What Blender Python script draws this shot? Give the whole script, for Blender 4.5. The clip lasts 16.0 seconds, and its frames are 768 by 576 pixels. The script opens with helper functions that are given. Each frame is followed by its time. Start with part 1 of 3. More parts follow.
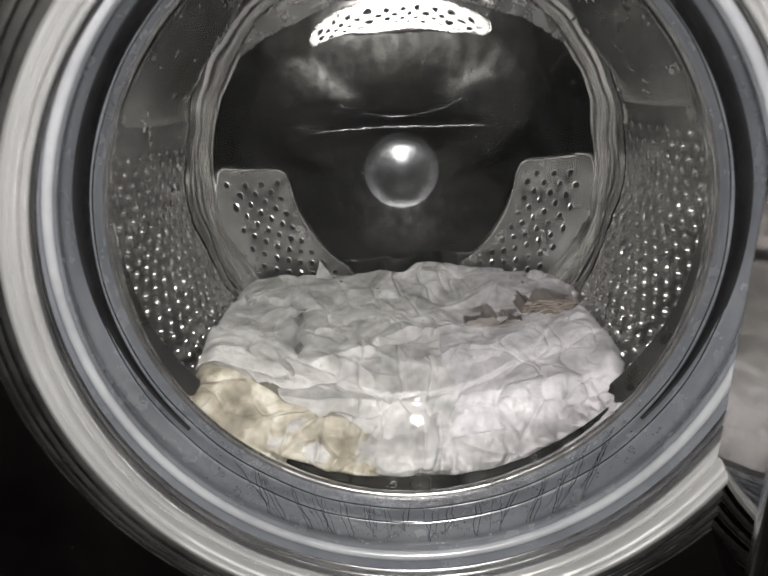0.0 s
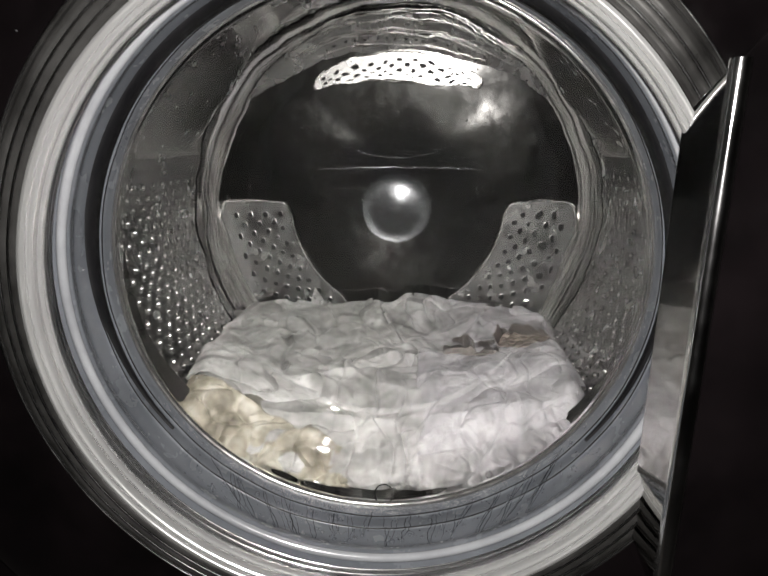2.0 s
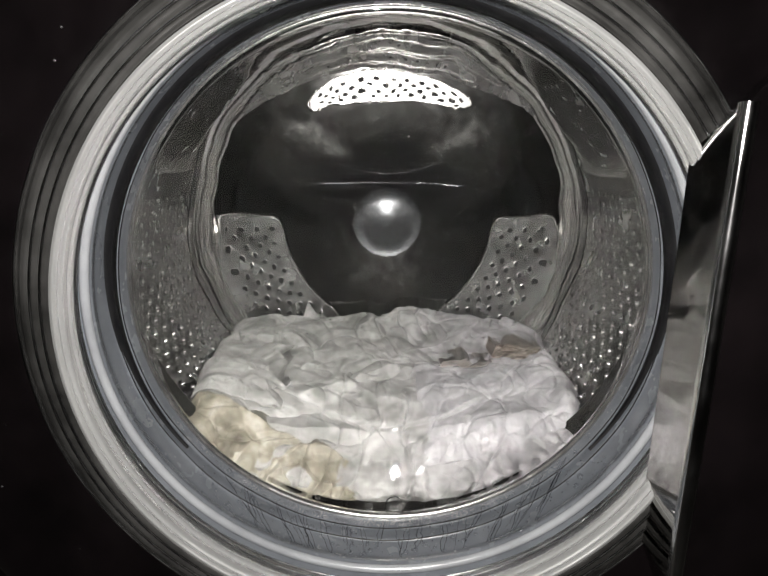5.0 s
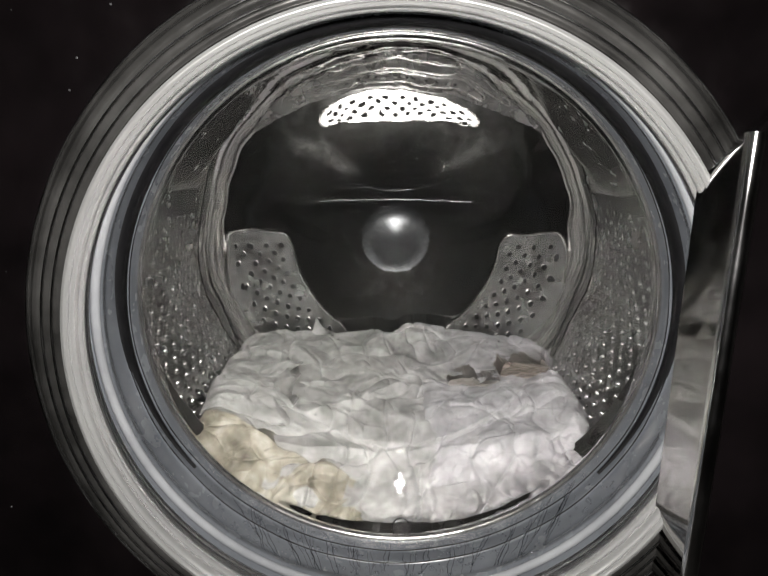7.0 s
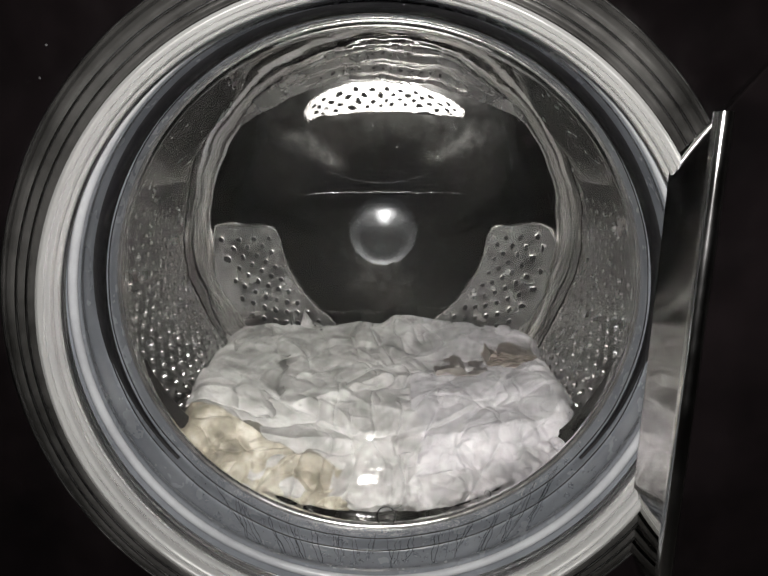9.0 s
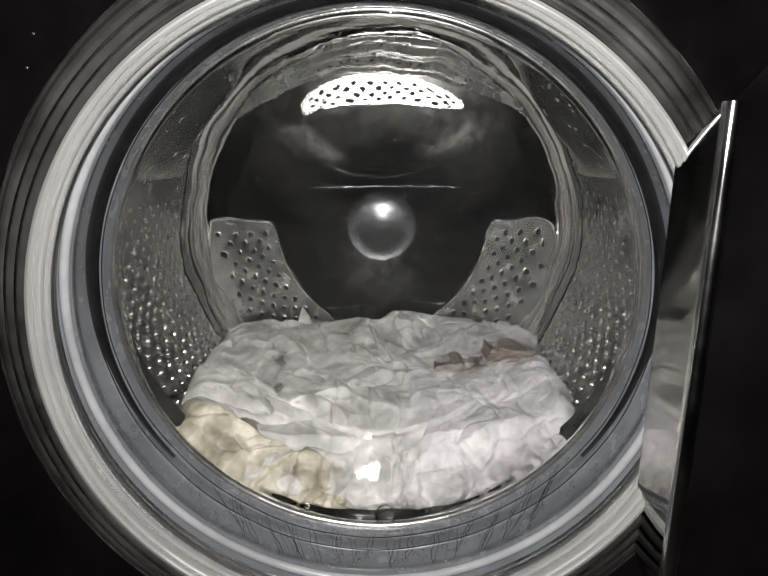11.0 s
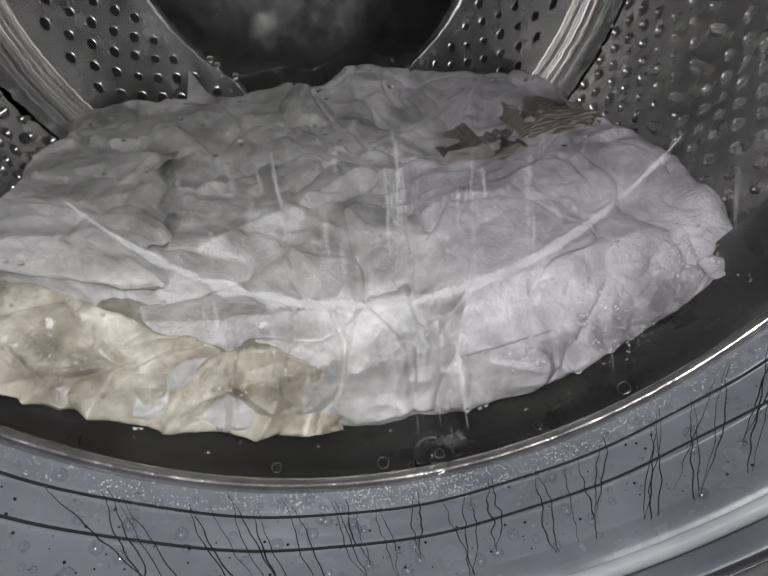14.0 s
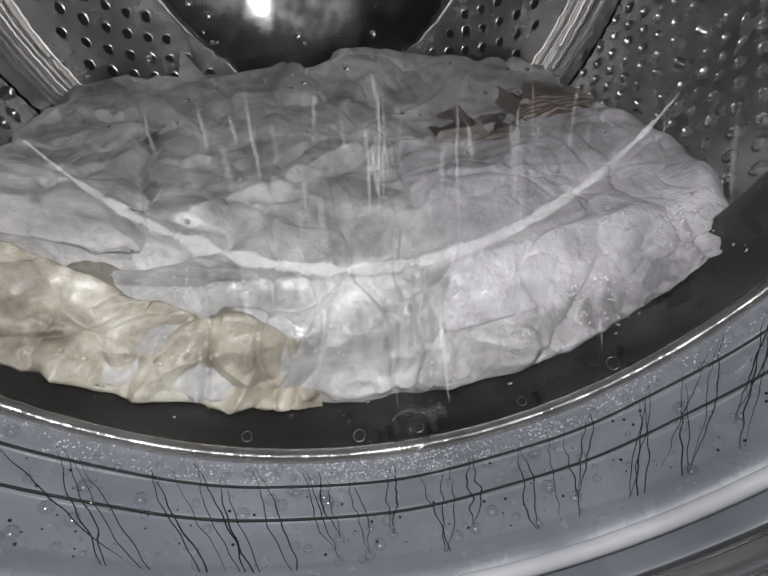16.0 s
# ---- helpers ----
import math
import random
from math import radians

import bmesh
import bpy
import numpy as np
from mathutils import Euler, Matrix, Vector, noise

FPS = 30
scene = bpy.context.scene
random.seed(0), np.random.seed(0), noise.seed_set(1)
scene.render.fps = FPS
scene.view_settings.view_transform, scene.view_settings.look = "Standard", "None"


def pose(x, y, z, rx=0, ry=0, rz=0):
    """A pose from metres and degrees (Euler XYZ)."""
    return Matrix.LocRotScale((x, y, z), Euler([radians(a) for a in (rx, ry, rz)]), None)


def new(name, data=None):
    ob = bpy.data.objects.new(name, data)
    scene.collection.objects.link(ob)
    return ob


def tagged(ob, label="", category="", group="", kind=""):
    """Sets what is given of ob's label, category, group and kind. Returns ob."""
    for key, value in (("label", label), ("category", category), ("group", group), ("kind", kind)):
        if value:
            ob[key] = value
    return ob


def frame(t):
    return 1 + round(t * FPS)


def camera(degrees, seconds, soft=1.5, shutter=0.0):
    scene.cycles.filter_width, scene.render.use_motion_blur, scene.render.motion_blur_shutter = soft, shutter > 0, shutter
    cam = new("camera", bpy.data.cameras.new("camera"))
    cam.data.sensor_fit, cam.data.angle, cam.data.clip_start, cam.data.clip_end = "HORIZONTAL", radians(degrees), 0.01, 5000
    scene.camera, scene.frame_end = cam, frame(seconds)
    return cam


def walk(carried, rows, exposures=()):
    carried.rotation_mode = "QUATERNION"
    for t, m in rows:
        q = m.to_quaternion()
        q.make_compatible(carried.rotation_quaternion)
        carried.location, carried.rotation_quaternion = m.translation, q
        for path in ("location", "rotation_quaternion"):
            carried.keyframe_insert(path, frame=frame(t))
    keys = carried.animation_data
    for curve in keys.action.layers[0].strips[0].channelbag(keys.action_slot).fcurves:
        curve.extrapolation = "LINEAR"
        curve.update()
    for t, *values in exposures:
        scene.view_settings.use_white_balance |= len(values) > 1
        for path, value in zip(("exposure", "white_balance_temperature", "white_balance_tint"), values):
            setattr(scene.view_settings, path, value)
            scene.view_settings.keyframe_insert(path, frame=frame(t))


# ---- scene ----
# The porthole's axis runs along y at the height AXIS; y = 0 is the seal's inner lip, the drum lies at y > 0.
AXIS = 0.50
LENS = 69.7
ROWS = [
    (0.0, -0.0028, -0.2930, 0.0766, -18.84, 2.37, 1.28),
    (0.5, -0.0035, -0.3227, 0.0805, -17.08, 1.74, 1.50),
    (1.0, 0.0296, -0.3174, 0.0671, -17.19, 0.81, 2.38),
    (1.5, 0.0293, -0.3194, 0.0692, -16.38, 0.31, 4.24),
    (2.0, 0.0253, -0.3288, 0.0778, -14.91, 0.14, 3.47),
    (2.5, 0.0139, -0.3405, 0.0821, -14.02, 0.20, 2.47),
    (3.0, 0.0074, -0.3435, 0.0882, -13.93, 1.40, 1.27),
    (3.5, -0.0041, -0.3457, 0.0867, -14.08, 0.72, -0.02),
    (4.0, -0.0065, -0.3462, 0.0820, -14.01, -0.26, -0.32),
    (6.5, 0.0018, -0.3259, 0.0968, -14.28, -0.10, 0.59),
    (7.0, -0.0028, -0.3386, 0.0943, -13.01, -0.31, 1.02),
    (7.5, 0.0006, -0.3397, 0.0940, -13.77, 0.53, 0.92),
    (8.0, 0.0026, -0.3403, 0.0906, -13.62, 0.43, 0.33),
    (8.5, 0.0045, -0.3413, 0.0886, -13.30, -0.08, 0.47),
    (9.0, 0.0071, -0.3400, 0.0893, -13.36, 0.26, 0.49),
    (11.5, 0.0067, -0.3314, 0.0870, -14.33, 0.33, 0.30),
    (12.0, 0.0036, -0.3287, 0.0797, -14.90, 0.80, 0.67),
    (12.5, 0.0015, -0.3178, 0.0898, -15.85, 1.05, 2.47),
    (13.0, 0.0117, -0.2548, 0.0551, -23.32, 5.11, 3.05),
    (13.5, -0.0256, -0.1423, 0.0194, -34.72, 5.39, -7.86),
    (14.0, -0.0289, -0.1191, 0.0071, -35.75, 2.10, -10.28),
    (14.5, -0.0243, -0.1206, -0.0004, -35.14, 2.04, -9.47),
    (15.0, -0.0255, -0.1243, -0.0020, -35.28, 1.61, -9.07),
    (15.5, -0.0234, -0.1203, -0.0071, -35.01, 1.64, -9.18),
    (16.0, -0.0229, -0.1219, -0.0094, -35.05, 1.02, -9.51),
]
POSES = [(t, pose(x, y, z + AXIS, 90 + pitch, roll, yaw)) for t, x, y, z, pitch, roll, yaw in ROWS]
cam = camera(LENS, 16.0, 1.5, 0.5)
walk(cam, POSES, exposures=[(0.0, -0.12, 6600, 10), (2.0, -0.02, 6610, 10), (3.5, 0.12, 6630, 9), (4.0, 0.22, 6630, 9), (6.5, 0.12, 6630, 9), (12.0, 0.1, 6630, 9), (12.5, 0.08, 6610, 10), (13.0, -0.28, 6500, 11), (13.5, -1.55, 6330, 12), (14.0, -1.8, 6290, 12), (16.0, -1.8, 6290, 12)])

# A dark room at night: next to no light but the phone's torch.
world = bpy.data.worlds.new("night")
scene.world = world
world.use_nodes = True
world.node_tree.nodes["Background"].inputs[0].default_value = (0.9, 0.95, 1.0, 1)
world.node_tree.nodes["Background"].inputs[1].default_value = 0.0025
TORCH = 16000.0


# ---- materials ----
def nodes_of(name):
    m = bpy.data.materials.new(name)
    m.use_nodes = True
    nt = m.node_tree
    return m, nt, nt.nodes["Principled BSDF"]


def noise_node(nt, scale, detail=4.0, rough=0.6, stretch=None):
    tc = nt.nodes.new("ShaderNodeTexCoord")
    n = nt.nodes.new("ShaderNodeTexNoise")
    n.inputs["Scale"].default_value, n.inputs["Detail"].default_value, n.inputs["Roughness"].default_value = scale, detail, rough
    if stretch:
        mp = nt.nodes.new("ShaderNodeMapping")
        mp.inputs["Scale"].default_value = stretch
        nt.links.new(tc.outputs["Object"], mp.inputs["Vector"])
        nt.links.new(mp.outputs["Vector"], n.inputs["Vector"])
    else:
        nt.links.new(tc.outputs["Object"], n.inputs["Vector"])
    return n.outputs["Fac"]


def ramp(nt, src, stops):
    r = nt.nodes.new("ShaderNodeValToRGB")
    while len(r.color_ramp.elements) < len(stops):
        r.color_ramp.elements.new(0.5)
    for e, (p, c) in zip(r.color_ramp.elements, stops):
        e.position, e.color = p, (*c, 1) if len(c) == 3 else c
    nt.links.new(src, r.inputs["Fac"])
    return r.outputs["Color"]


def span(nt, src, lo, hi, a=0.3, b=0.7):
    r = nt.nodes.new("ShaderNodeMapRange")
    r.inputs["From Min"].default_value, r.inputs["From Max"].default_value = a, b
    r.inputs["To Min"].default_value, r.inputs["To Max"].default_value = lo, hi
    nt.links.new(src, r.inputs["Value"])
    return r.outputs["Result"]


def bump(nt, bsdf, src, strength, dist):
    b = nt.nodes.new("ShaderNodeBump")
    b.inputs["Strength"].default_value, b.inputs["Distance"].default_value = strength, dist
    nt.links.new(src, b.inputs["Height"])
    nt.links.new(b.outputs["Normal"], bsdf.inputs["Normal"])


def surface(name, dark, light, rough, metal=0.0, scale=30.0, bumps=None, spec=0.5, coat=0.0, stretch=None):
    """A plain surface whose colour wanders between two tones, with uneven gloss and, if given, bumps (scale, strength, metres)."""
    m, nt, b = nodes_of(name)
    f = noise_node(nt, scale, stretch=stretch)
    nt.links.new(ramp(nt, f, [(0.3, dark), (0.7, light)]), b.inputs["Base Color"])
    g = noise_node(nt, scale * 2.7, 3.0)
    nt.links.new(span(nt, g, rough[0], rough[1]), b.inputs["Roughness"])
    b.inputs["Metallic"].default_value = metal
    b.inputs["Specular IOR Level"].default_value = spec
    b.inputs["Coat Weight"].default_value = coat
    b.inputs["Coat Roughness"].default_value = 0.06
    if bumps:
        bump(nt, b, noise_node(nt, bumps[0], 4.0), bumps[1], bumps[2])
    return m


def clear(name, tint, gloss_rough, ior=1.45):
    """Thin clear stuff: lets light straight through, and mirrors by Fresnel."""
    m, nt, b = nodes_of(name)
    out = nt.nodes["Material Output"]
    nt.nodes.remove(b)
    tr, gl, mix, fr = (nt.nodes.new(k) for k in ("ShaderNodeBsdfTransparent", "ShaderNodeBsdfGlossy", "ShaderNodeMixShader", "ShaderNodeFresnel"))
    tr.inputs["Color"].default_value = (*tint, 1)
    gl.inputs["Roughness"].default_value = gloss_rough
    fr.inputs["IOR"].default_value = ior
    nt.links.new(fr.outputs[0], mix.inputs[0])
    nt.links.new(tr.outputs[0], mix.inputs[1])
    nt.links.new(gl.outputs[0], mix.inputs[2])
    nt.links.new(mix.outputs[0], out.inputs["Surface"])
    return m


STEEL = surface("drum_steel", (0.70, 0.695, 0.69), (0.86, 0.85, 0.84), (0.14, 0.30), 1.0, 18, (70, 0.22, 0.002))
PLATE = surface("back_plate_steel", (0.23, 0.227, 0.223), (0.28, 0.277, 0.273), (0.07, 0.11), 1.0, 30, (60, 0.05, 0.001))
BEAD = surface("bright_steel", (0.86, 0.85, 0.84), (0.94, 0.93, 0.91), (0.08, 0.17), 1.0, 25)
RUBBER = surface("grey_rubber", (0.118, 0.128, 0.144), (0.185, 0.198, 0.220), (0.16, 0.32), 0.0, 22, (120, 0.12, 0.001), 0.5, 0.9)
FUNNEL = surface("grey_gloss_plastic", (0.13, 0.132, 0.136), (0.22, 0.223, 0.228), (0.14, 0.24), 0.65, 15, None, 0.5, 0.5)
CHROME = surface("chrome", (0.55, 0.55, 0.56), (0.72, 0.72, 0.72), (0.10, 0.2), 1.0, 20, (60, 0.05, 0.001))
SMOKE = surface("dark_chrome", (0.025, 0.0245, 0.0235), (0.12, 0.118, 0.115), (0.14, 0.26), 0.6, 26)
# one steel in two tones: lit for the upper panel, shaded for the lower
PANEL = surface("lit_panel_steel", (0.34, 0.336, 0.332), (0.46, 0.456, 0.45), (0.20, 0.32), 1.0, 22, (80, 0.12, 0.001))
LOWPANEL = surface("shaded_panel_steel", (0.24, 0.237, 0.234), (0.32, 0.317, 0.314), (0.18, 0.30), 1.0, 22, (80, 0.12, 0.001))
HUB = surface("hub_steel", (0.20, 0.205, 0.215), (0.26, 0.265, 0.28), (0.15, 0.19), 1.0, 30, (1, 0.0, 0.001))
PALE = surface("pale_gloss_plastic", (0.72, 0.725, 0.72), (0.86, 0.865, 0.86), (0.16, 0.26), 0.72, 12, None, 0.6, 0.5)
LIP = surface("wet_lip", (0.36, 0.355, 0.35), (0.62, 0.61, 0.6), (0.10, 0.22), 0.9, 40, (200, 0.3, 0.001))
BLACK = surface("black_gloss_plastic", (0.0025, 0.002, 0.0022), (0.006, 0.0045, 0.005), (0.08, 0.25), 0.0, 24, None, 0.5)
# black for seams and feet, and for surfaces that stand in for shade
SEAM = surface("black_seam_and_shade", (0.004, 0.004, 0.005), (0.010, 0.010, 0.011), (0.4, 0.6), 0.0, 60, None, 0.25)
TUBDARK = surface("tub_plastic", (0.012, 0.0115, 0.011), (0.03, 0.029, 0.028), (0.22, 0.42), 0.0, 20)
# seal rubber in a lighter tone, putting the fold's highlight into the colour
SEALBEAD = surface("highlight_rubber", (0.30, 0.31, 0.33), (0.42, 0.432, 0.455), (0.12, 0.24), 0.0, 30, (120, 0.12, 0.001), 0.5, 0.9)
MIRROR = surface("mirror_plastic", (0.38, 0.37, 0.36), (0.48, 0.47, 0.46), (0.03, 0.08), 1.0, 30, (50, 0.03, 0.001))
WHITE = surface("white_enamel", (0.68, 0.68, 0.67), (0.75, 0.75, 0.74), (0.25, 0.4), 0.0, 6)
TILE = surface("floor_tiles", (0.16, 0.15, 0.14), (0.26, 0.25, 0.23), (0.3, 0.5), 0.0, 5)
PLASTER = surface("wall_plaster", (0.5, 0.49, 0.47), (0.62, 0.61, 0.58), (0.7, 0.9), 0.0, 4, (80, 0.2, 0.002))


def veil(name, colour, cover):
    """A thin milky film that scatters part of the light and lets the rest through."""
    m, nt, b = nodes_of(name)
    out = nt.nodes["Material Output"]
    tr, mix = nt.nodes.new("ShaderNodeBsdfTransparent"), nt.nodes.new("ShaderNodeMixShader")
    b.inputs["Base Color"].default_value = (*colour, 1)
    b.inputs["Roughness"].default_value = 0.3
    n = noise_node(nt, 60.0, 3.0)
    nt.links.new(span(nt, n, cover * 0.4, cover * 1.3), mix.inputs[0])
    nt.links.new(tr.outputs[0], mix.inputs[1])
    nt.links.new(b.outputs[0], mix.inputs[2])
    nt.links.new(mix.outputs[0], out.inputs["Surface"])
    return m


def solid_glass(name, tint):
    m, nt, b = nodes_of(name)
    b.inputs["Base Color"].default_value = (*tint, 1)
    b.inputs["Roughness"].default_value = 0.012
    b.inputs["IOR"].default_value = 1.47
    b.inputs["Transmission Weight"].default_value = 1.0
    bump(nt, b, noise_node(nt, 1.0, 3.0, 0.6, (25, 25, 70)), 0.05, 0.002)
    return m


GLASS = solid_glass("door_glass", (0.83, 0.835, 0.83))
# whitish veil that paints the torch's reflection along the bowl's shoulder
VEIL = veil("glass_highlight", (0.95, 0.95, 0.95), 0.17)
STREAK = veil("milky_water", (0.95, 0.95, 0.95), 0.055)
FOAM = veil("foam_white", (0.95, 0.95, 0.95), 0.38)
WATER = clear("water", (0.84, 0.85, 0.87), 0.17, 1.8)
FILM = clear("soap_film", (0.97, 0.97, 0.97), 0.10, 1.16)


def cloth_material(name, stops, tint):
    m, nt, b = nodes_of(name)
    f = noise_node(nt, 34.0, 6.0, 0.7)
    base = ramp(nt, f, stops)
    # a soft wash of another tone towards one side of the pile
    tc = nt.nodes.new("ShaderNodeTexCoord")
    sx = nt.nodes.new("ShaderNodeSeparateXYZ")
    nt.links.new(tc.outputs["Object"], sx.inputs[0])
    k = nt.nodes.new("ShaderNodeMapRange")
    k.inputs["From Min"].default_value, k.inputs["From Max"].default_value = -0.02, 0.10
    nt.links.new(sx.outputs["X"], k.inputs["Value"])
    mx = nt.nodes.new("ShaderNodeMix")
    mx.data_type = "RGBA"
    nt.links.new(k.outputs["Result"], mx.inputs["Factor"])
    nt.links.new(base, mx.inputs["A"])
    mul = nt.nodes.new("ShaderNodeMix")
    mul.data_type, mul.blend_type = "RGBA", "MULTIPLY"
    mul.inputs["Factor"].default_value = 1.0
    nt.links.new(base, mul.inputs["A"])
    mul.inputs["B"].default_value = (*tint, 1)
    nt.links.new(mul.outputs["Result"], mx.inputs["B"])
    nt.links.new(mx.outputs["Result"], b.inputs["Base Color"])
    g = noise_node(nt, 35.0, 4.0)
    nt.links.new(span(nt, g, 0.4, 0.7), b.inputs["Roughness"])
    b.inputs["Diffuse Roughness"].default_value = 0.25
    b.inputs["Coat Weight"].default_value, b.inputs["Coat Roughness"].default_value = 0.2, 0.24
    w = nt.nodes.new("ShaderNodeMath")
    w.operation = "ADD"
    rn = noise_node(nt, 42.0, 4.0, 0.6)
    rn.node.noise_type = "RIDGED_MULTIFRACTAL"
    nt.links.new(rn, w.inputs[0])
    nt.links.new(noise_node(nt, 420.0, 2.0), w.inputs[1])
    bump(nt, b, w.outputs[0], 0.42, 0.0024)
    return m


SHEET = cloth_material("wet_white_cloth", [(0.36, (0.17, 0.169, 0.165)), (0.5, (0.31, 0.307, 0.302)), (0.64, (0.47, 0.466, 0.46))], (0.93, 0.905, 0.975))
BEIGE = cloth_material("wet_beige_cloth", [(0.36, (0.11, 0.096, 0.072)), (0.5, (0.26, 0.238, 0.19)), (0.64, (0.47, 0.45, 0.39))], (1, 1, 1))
DARKCLOTH = surface("dark_wet_cloth", (0.12, 0.103, 0.095), (0.24, 0.215, 0.205), (0.4, 0.6), 0.0, 80)


def striped():
    m, nt, b = nodes_of("striped_cloth")
    tc, wv = nt.nodes.new("ShaderNodeTexCoord"), nt.nodes.new("ShaderNodeTexWave")
    wv.bands_direction = "Y"
    wv.inputs["Scale"].default_value, wv.inputs["Distortion"].default_value, wv.inputs["Detail Scale"].default_value = 95.0, 2.5, 1.2
    nt.links.new(tc.outputs["Object"], wv.inputs["Vector"])
    nt.links.new(ramp(nt, wv.outputs["Fac"], [(0.3, (0.07, 0.052, 0.043)), (0.7, (0.26, 0.225, 0.20))]), b.inputs["Base Color"])
    b.inputs["Roughness"].default_value = 0.5
    return m


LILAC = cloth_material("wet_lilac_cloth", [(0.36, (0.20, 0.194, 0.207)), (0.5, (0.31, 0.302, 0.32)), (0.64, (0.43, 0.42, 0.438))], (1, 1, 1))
LINED = striped()


# ---- mesh helpers ----
def part(name, bm, material, parent=None, label="", smooth=True, kind=""):
    me = bpy.data.meshes.new(name)
    bm.normal_update()
    bm.to_mesh(me)
    bm.free()
    for p in me.polygons:
        p.use_smooth = smooth
    me.materials.append(material)
    ob = new(name, me)
    if parent is not None:
        ob.parent = parent
    return tagged(ob, label, kind=kind)


def mesh_from(verts, faces):
    bm = bmesh.new()
    vs = [bm.verts.new(v) for v in verts]
    for f in faces:
        bm.faces.new([vs[i] for i in f])
    return bm


def rounded(profile, steps=5, cut=0.3):
    """A (radius, y) polyline with its inner corners rounded."""
    out = [profile[0]]
    for a, b, c in zip(profile, profile[1:], profile[2:]):
        p = [b[i] + (a[i] - b[i]) * cut for i in (0, 1)]
        q = [b[i] + (c[i] - b[i]) * cut for i in (0, 1)]
        for k in range(steps + 1):
            t = k / steps
            out.append(tuple(p[i] * (1 - t) ** 2 + 2 * b[i] * t * (1 - t) + q[i] * t * t for i in (0, 1)))
    out.append(profile[-1])
    return out


def revolve(profile, seg=160, a0=0.0, a1=360.0, wobble=None):
    """Turns a (radius, y) polyline about the porthole's axis; wobble(angle, r, y) moves it."""
    full = abs(a1 - a0) >= 360
    n = seg if full else seg + 1
    verts, faces = [], []
    for i in range(n):
        a = radians(a0 + (a1 - a0) * i / seg)
        for r, y in profile:
            if wobble:
                r, y = wobble(a, r, y)
            verts.append((r * math.cos(a), y, AXIS + r * math.sin(a)))
    k = len(profile)
    for i in range(seg):
        j = (i + 1) % n
        for p in range(k - 1):
            faces.append((i * k + p, i * k + p + 1, j * k + p + 1, j * k + p))
    bm = mesh_from(verts, faces)
    bmesh.ops.remove_doubles(bm, verts=bm.verts, dist=1e-6)
    return bm


def torus(r, y, thick, seg=180, ring=10, wobble=None):
    prof = [(r + thick * math.cos(2 * math.pi * k / ring), y + thick * math.sin(2 * math.pi * k / ring)) for k in range(ring + 1)]
    return revolve(prof, seg, wobble=wobble)


def box(x0, x1, y0, y1, z0, z1, bevel=0.0):
    bm = bmesh.new()
    bmesh.ops.create_cube(bm, size=1.0, matrix=Matrix.Translation(((x0 + x1) / 2, (y0 + y1) / 2, (z0 + z1) / 2)) @ Matrix.Diagonal((x1 - x0, y1 - y0, z1 - z0, 1)))
    if bevel:
        bmesh.ops.bevel(bm, geom=list(bm.edges), offset=bevel, segments=3, affect="EDGES", profile=0.5)
    return bm


def prism(points, y0, y1, bevel=0.0, slant=0.0):
    """An outline in x and z, drawn out along y."""
    n = len(points)
    verts = [(x, y0, z + slant * (y1 - y0) * (z > AXIS)) for x, z in points] + [(x, y1, z) for x, z in points]
    faces = [tuple(range(n)), tuple(range(2 * n - 1, n - 1, -1))] + [(i, n + i, n + (i + 1) % n, (i + 1) % n) for i in range(n)]
    bm = mesh_from(verts, faces)
    bmesh.ops.recalc_face_normals(bm, faces=bm.faces)
    if bevel:
        bmesh.ops.bevel(bm, geom=list(bm.edges), offset=bevel, segments=3, affect="EDGES", profile=0.5)
    return bm


WALL_RINGS = ((1.78, 0.0, 0), (1.62, 0.0, 0), (1.25, 1.0, 0), (1.05, 0.8, 0), (0.92, 0.0, 1))
PANEL_RINGS = ((1.34, 0.0, 0), (1.2, 0.0, 0), (1.05, 1.0, 0), (0.95, 0.6, 0), (0.88, 0.0, 1))


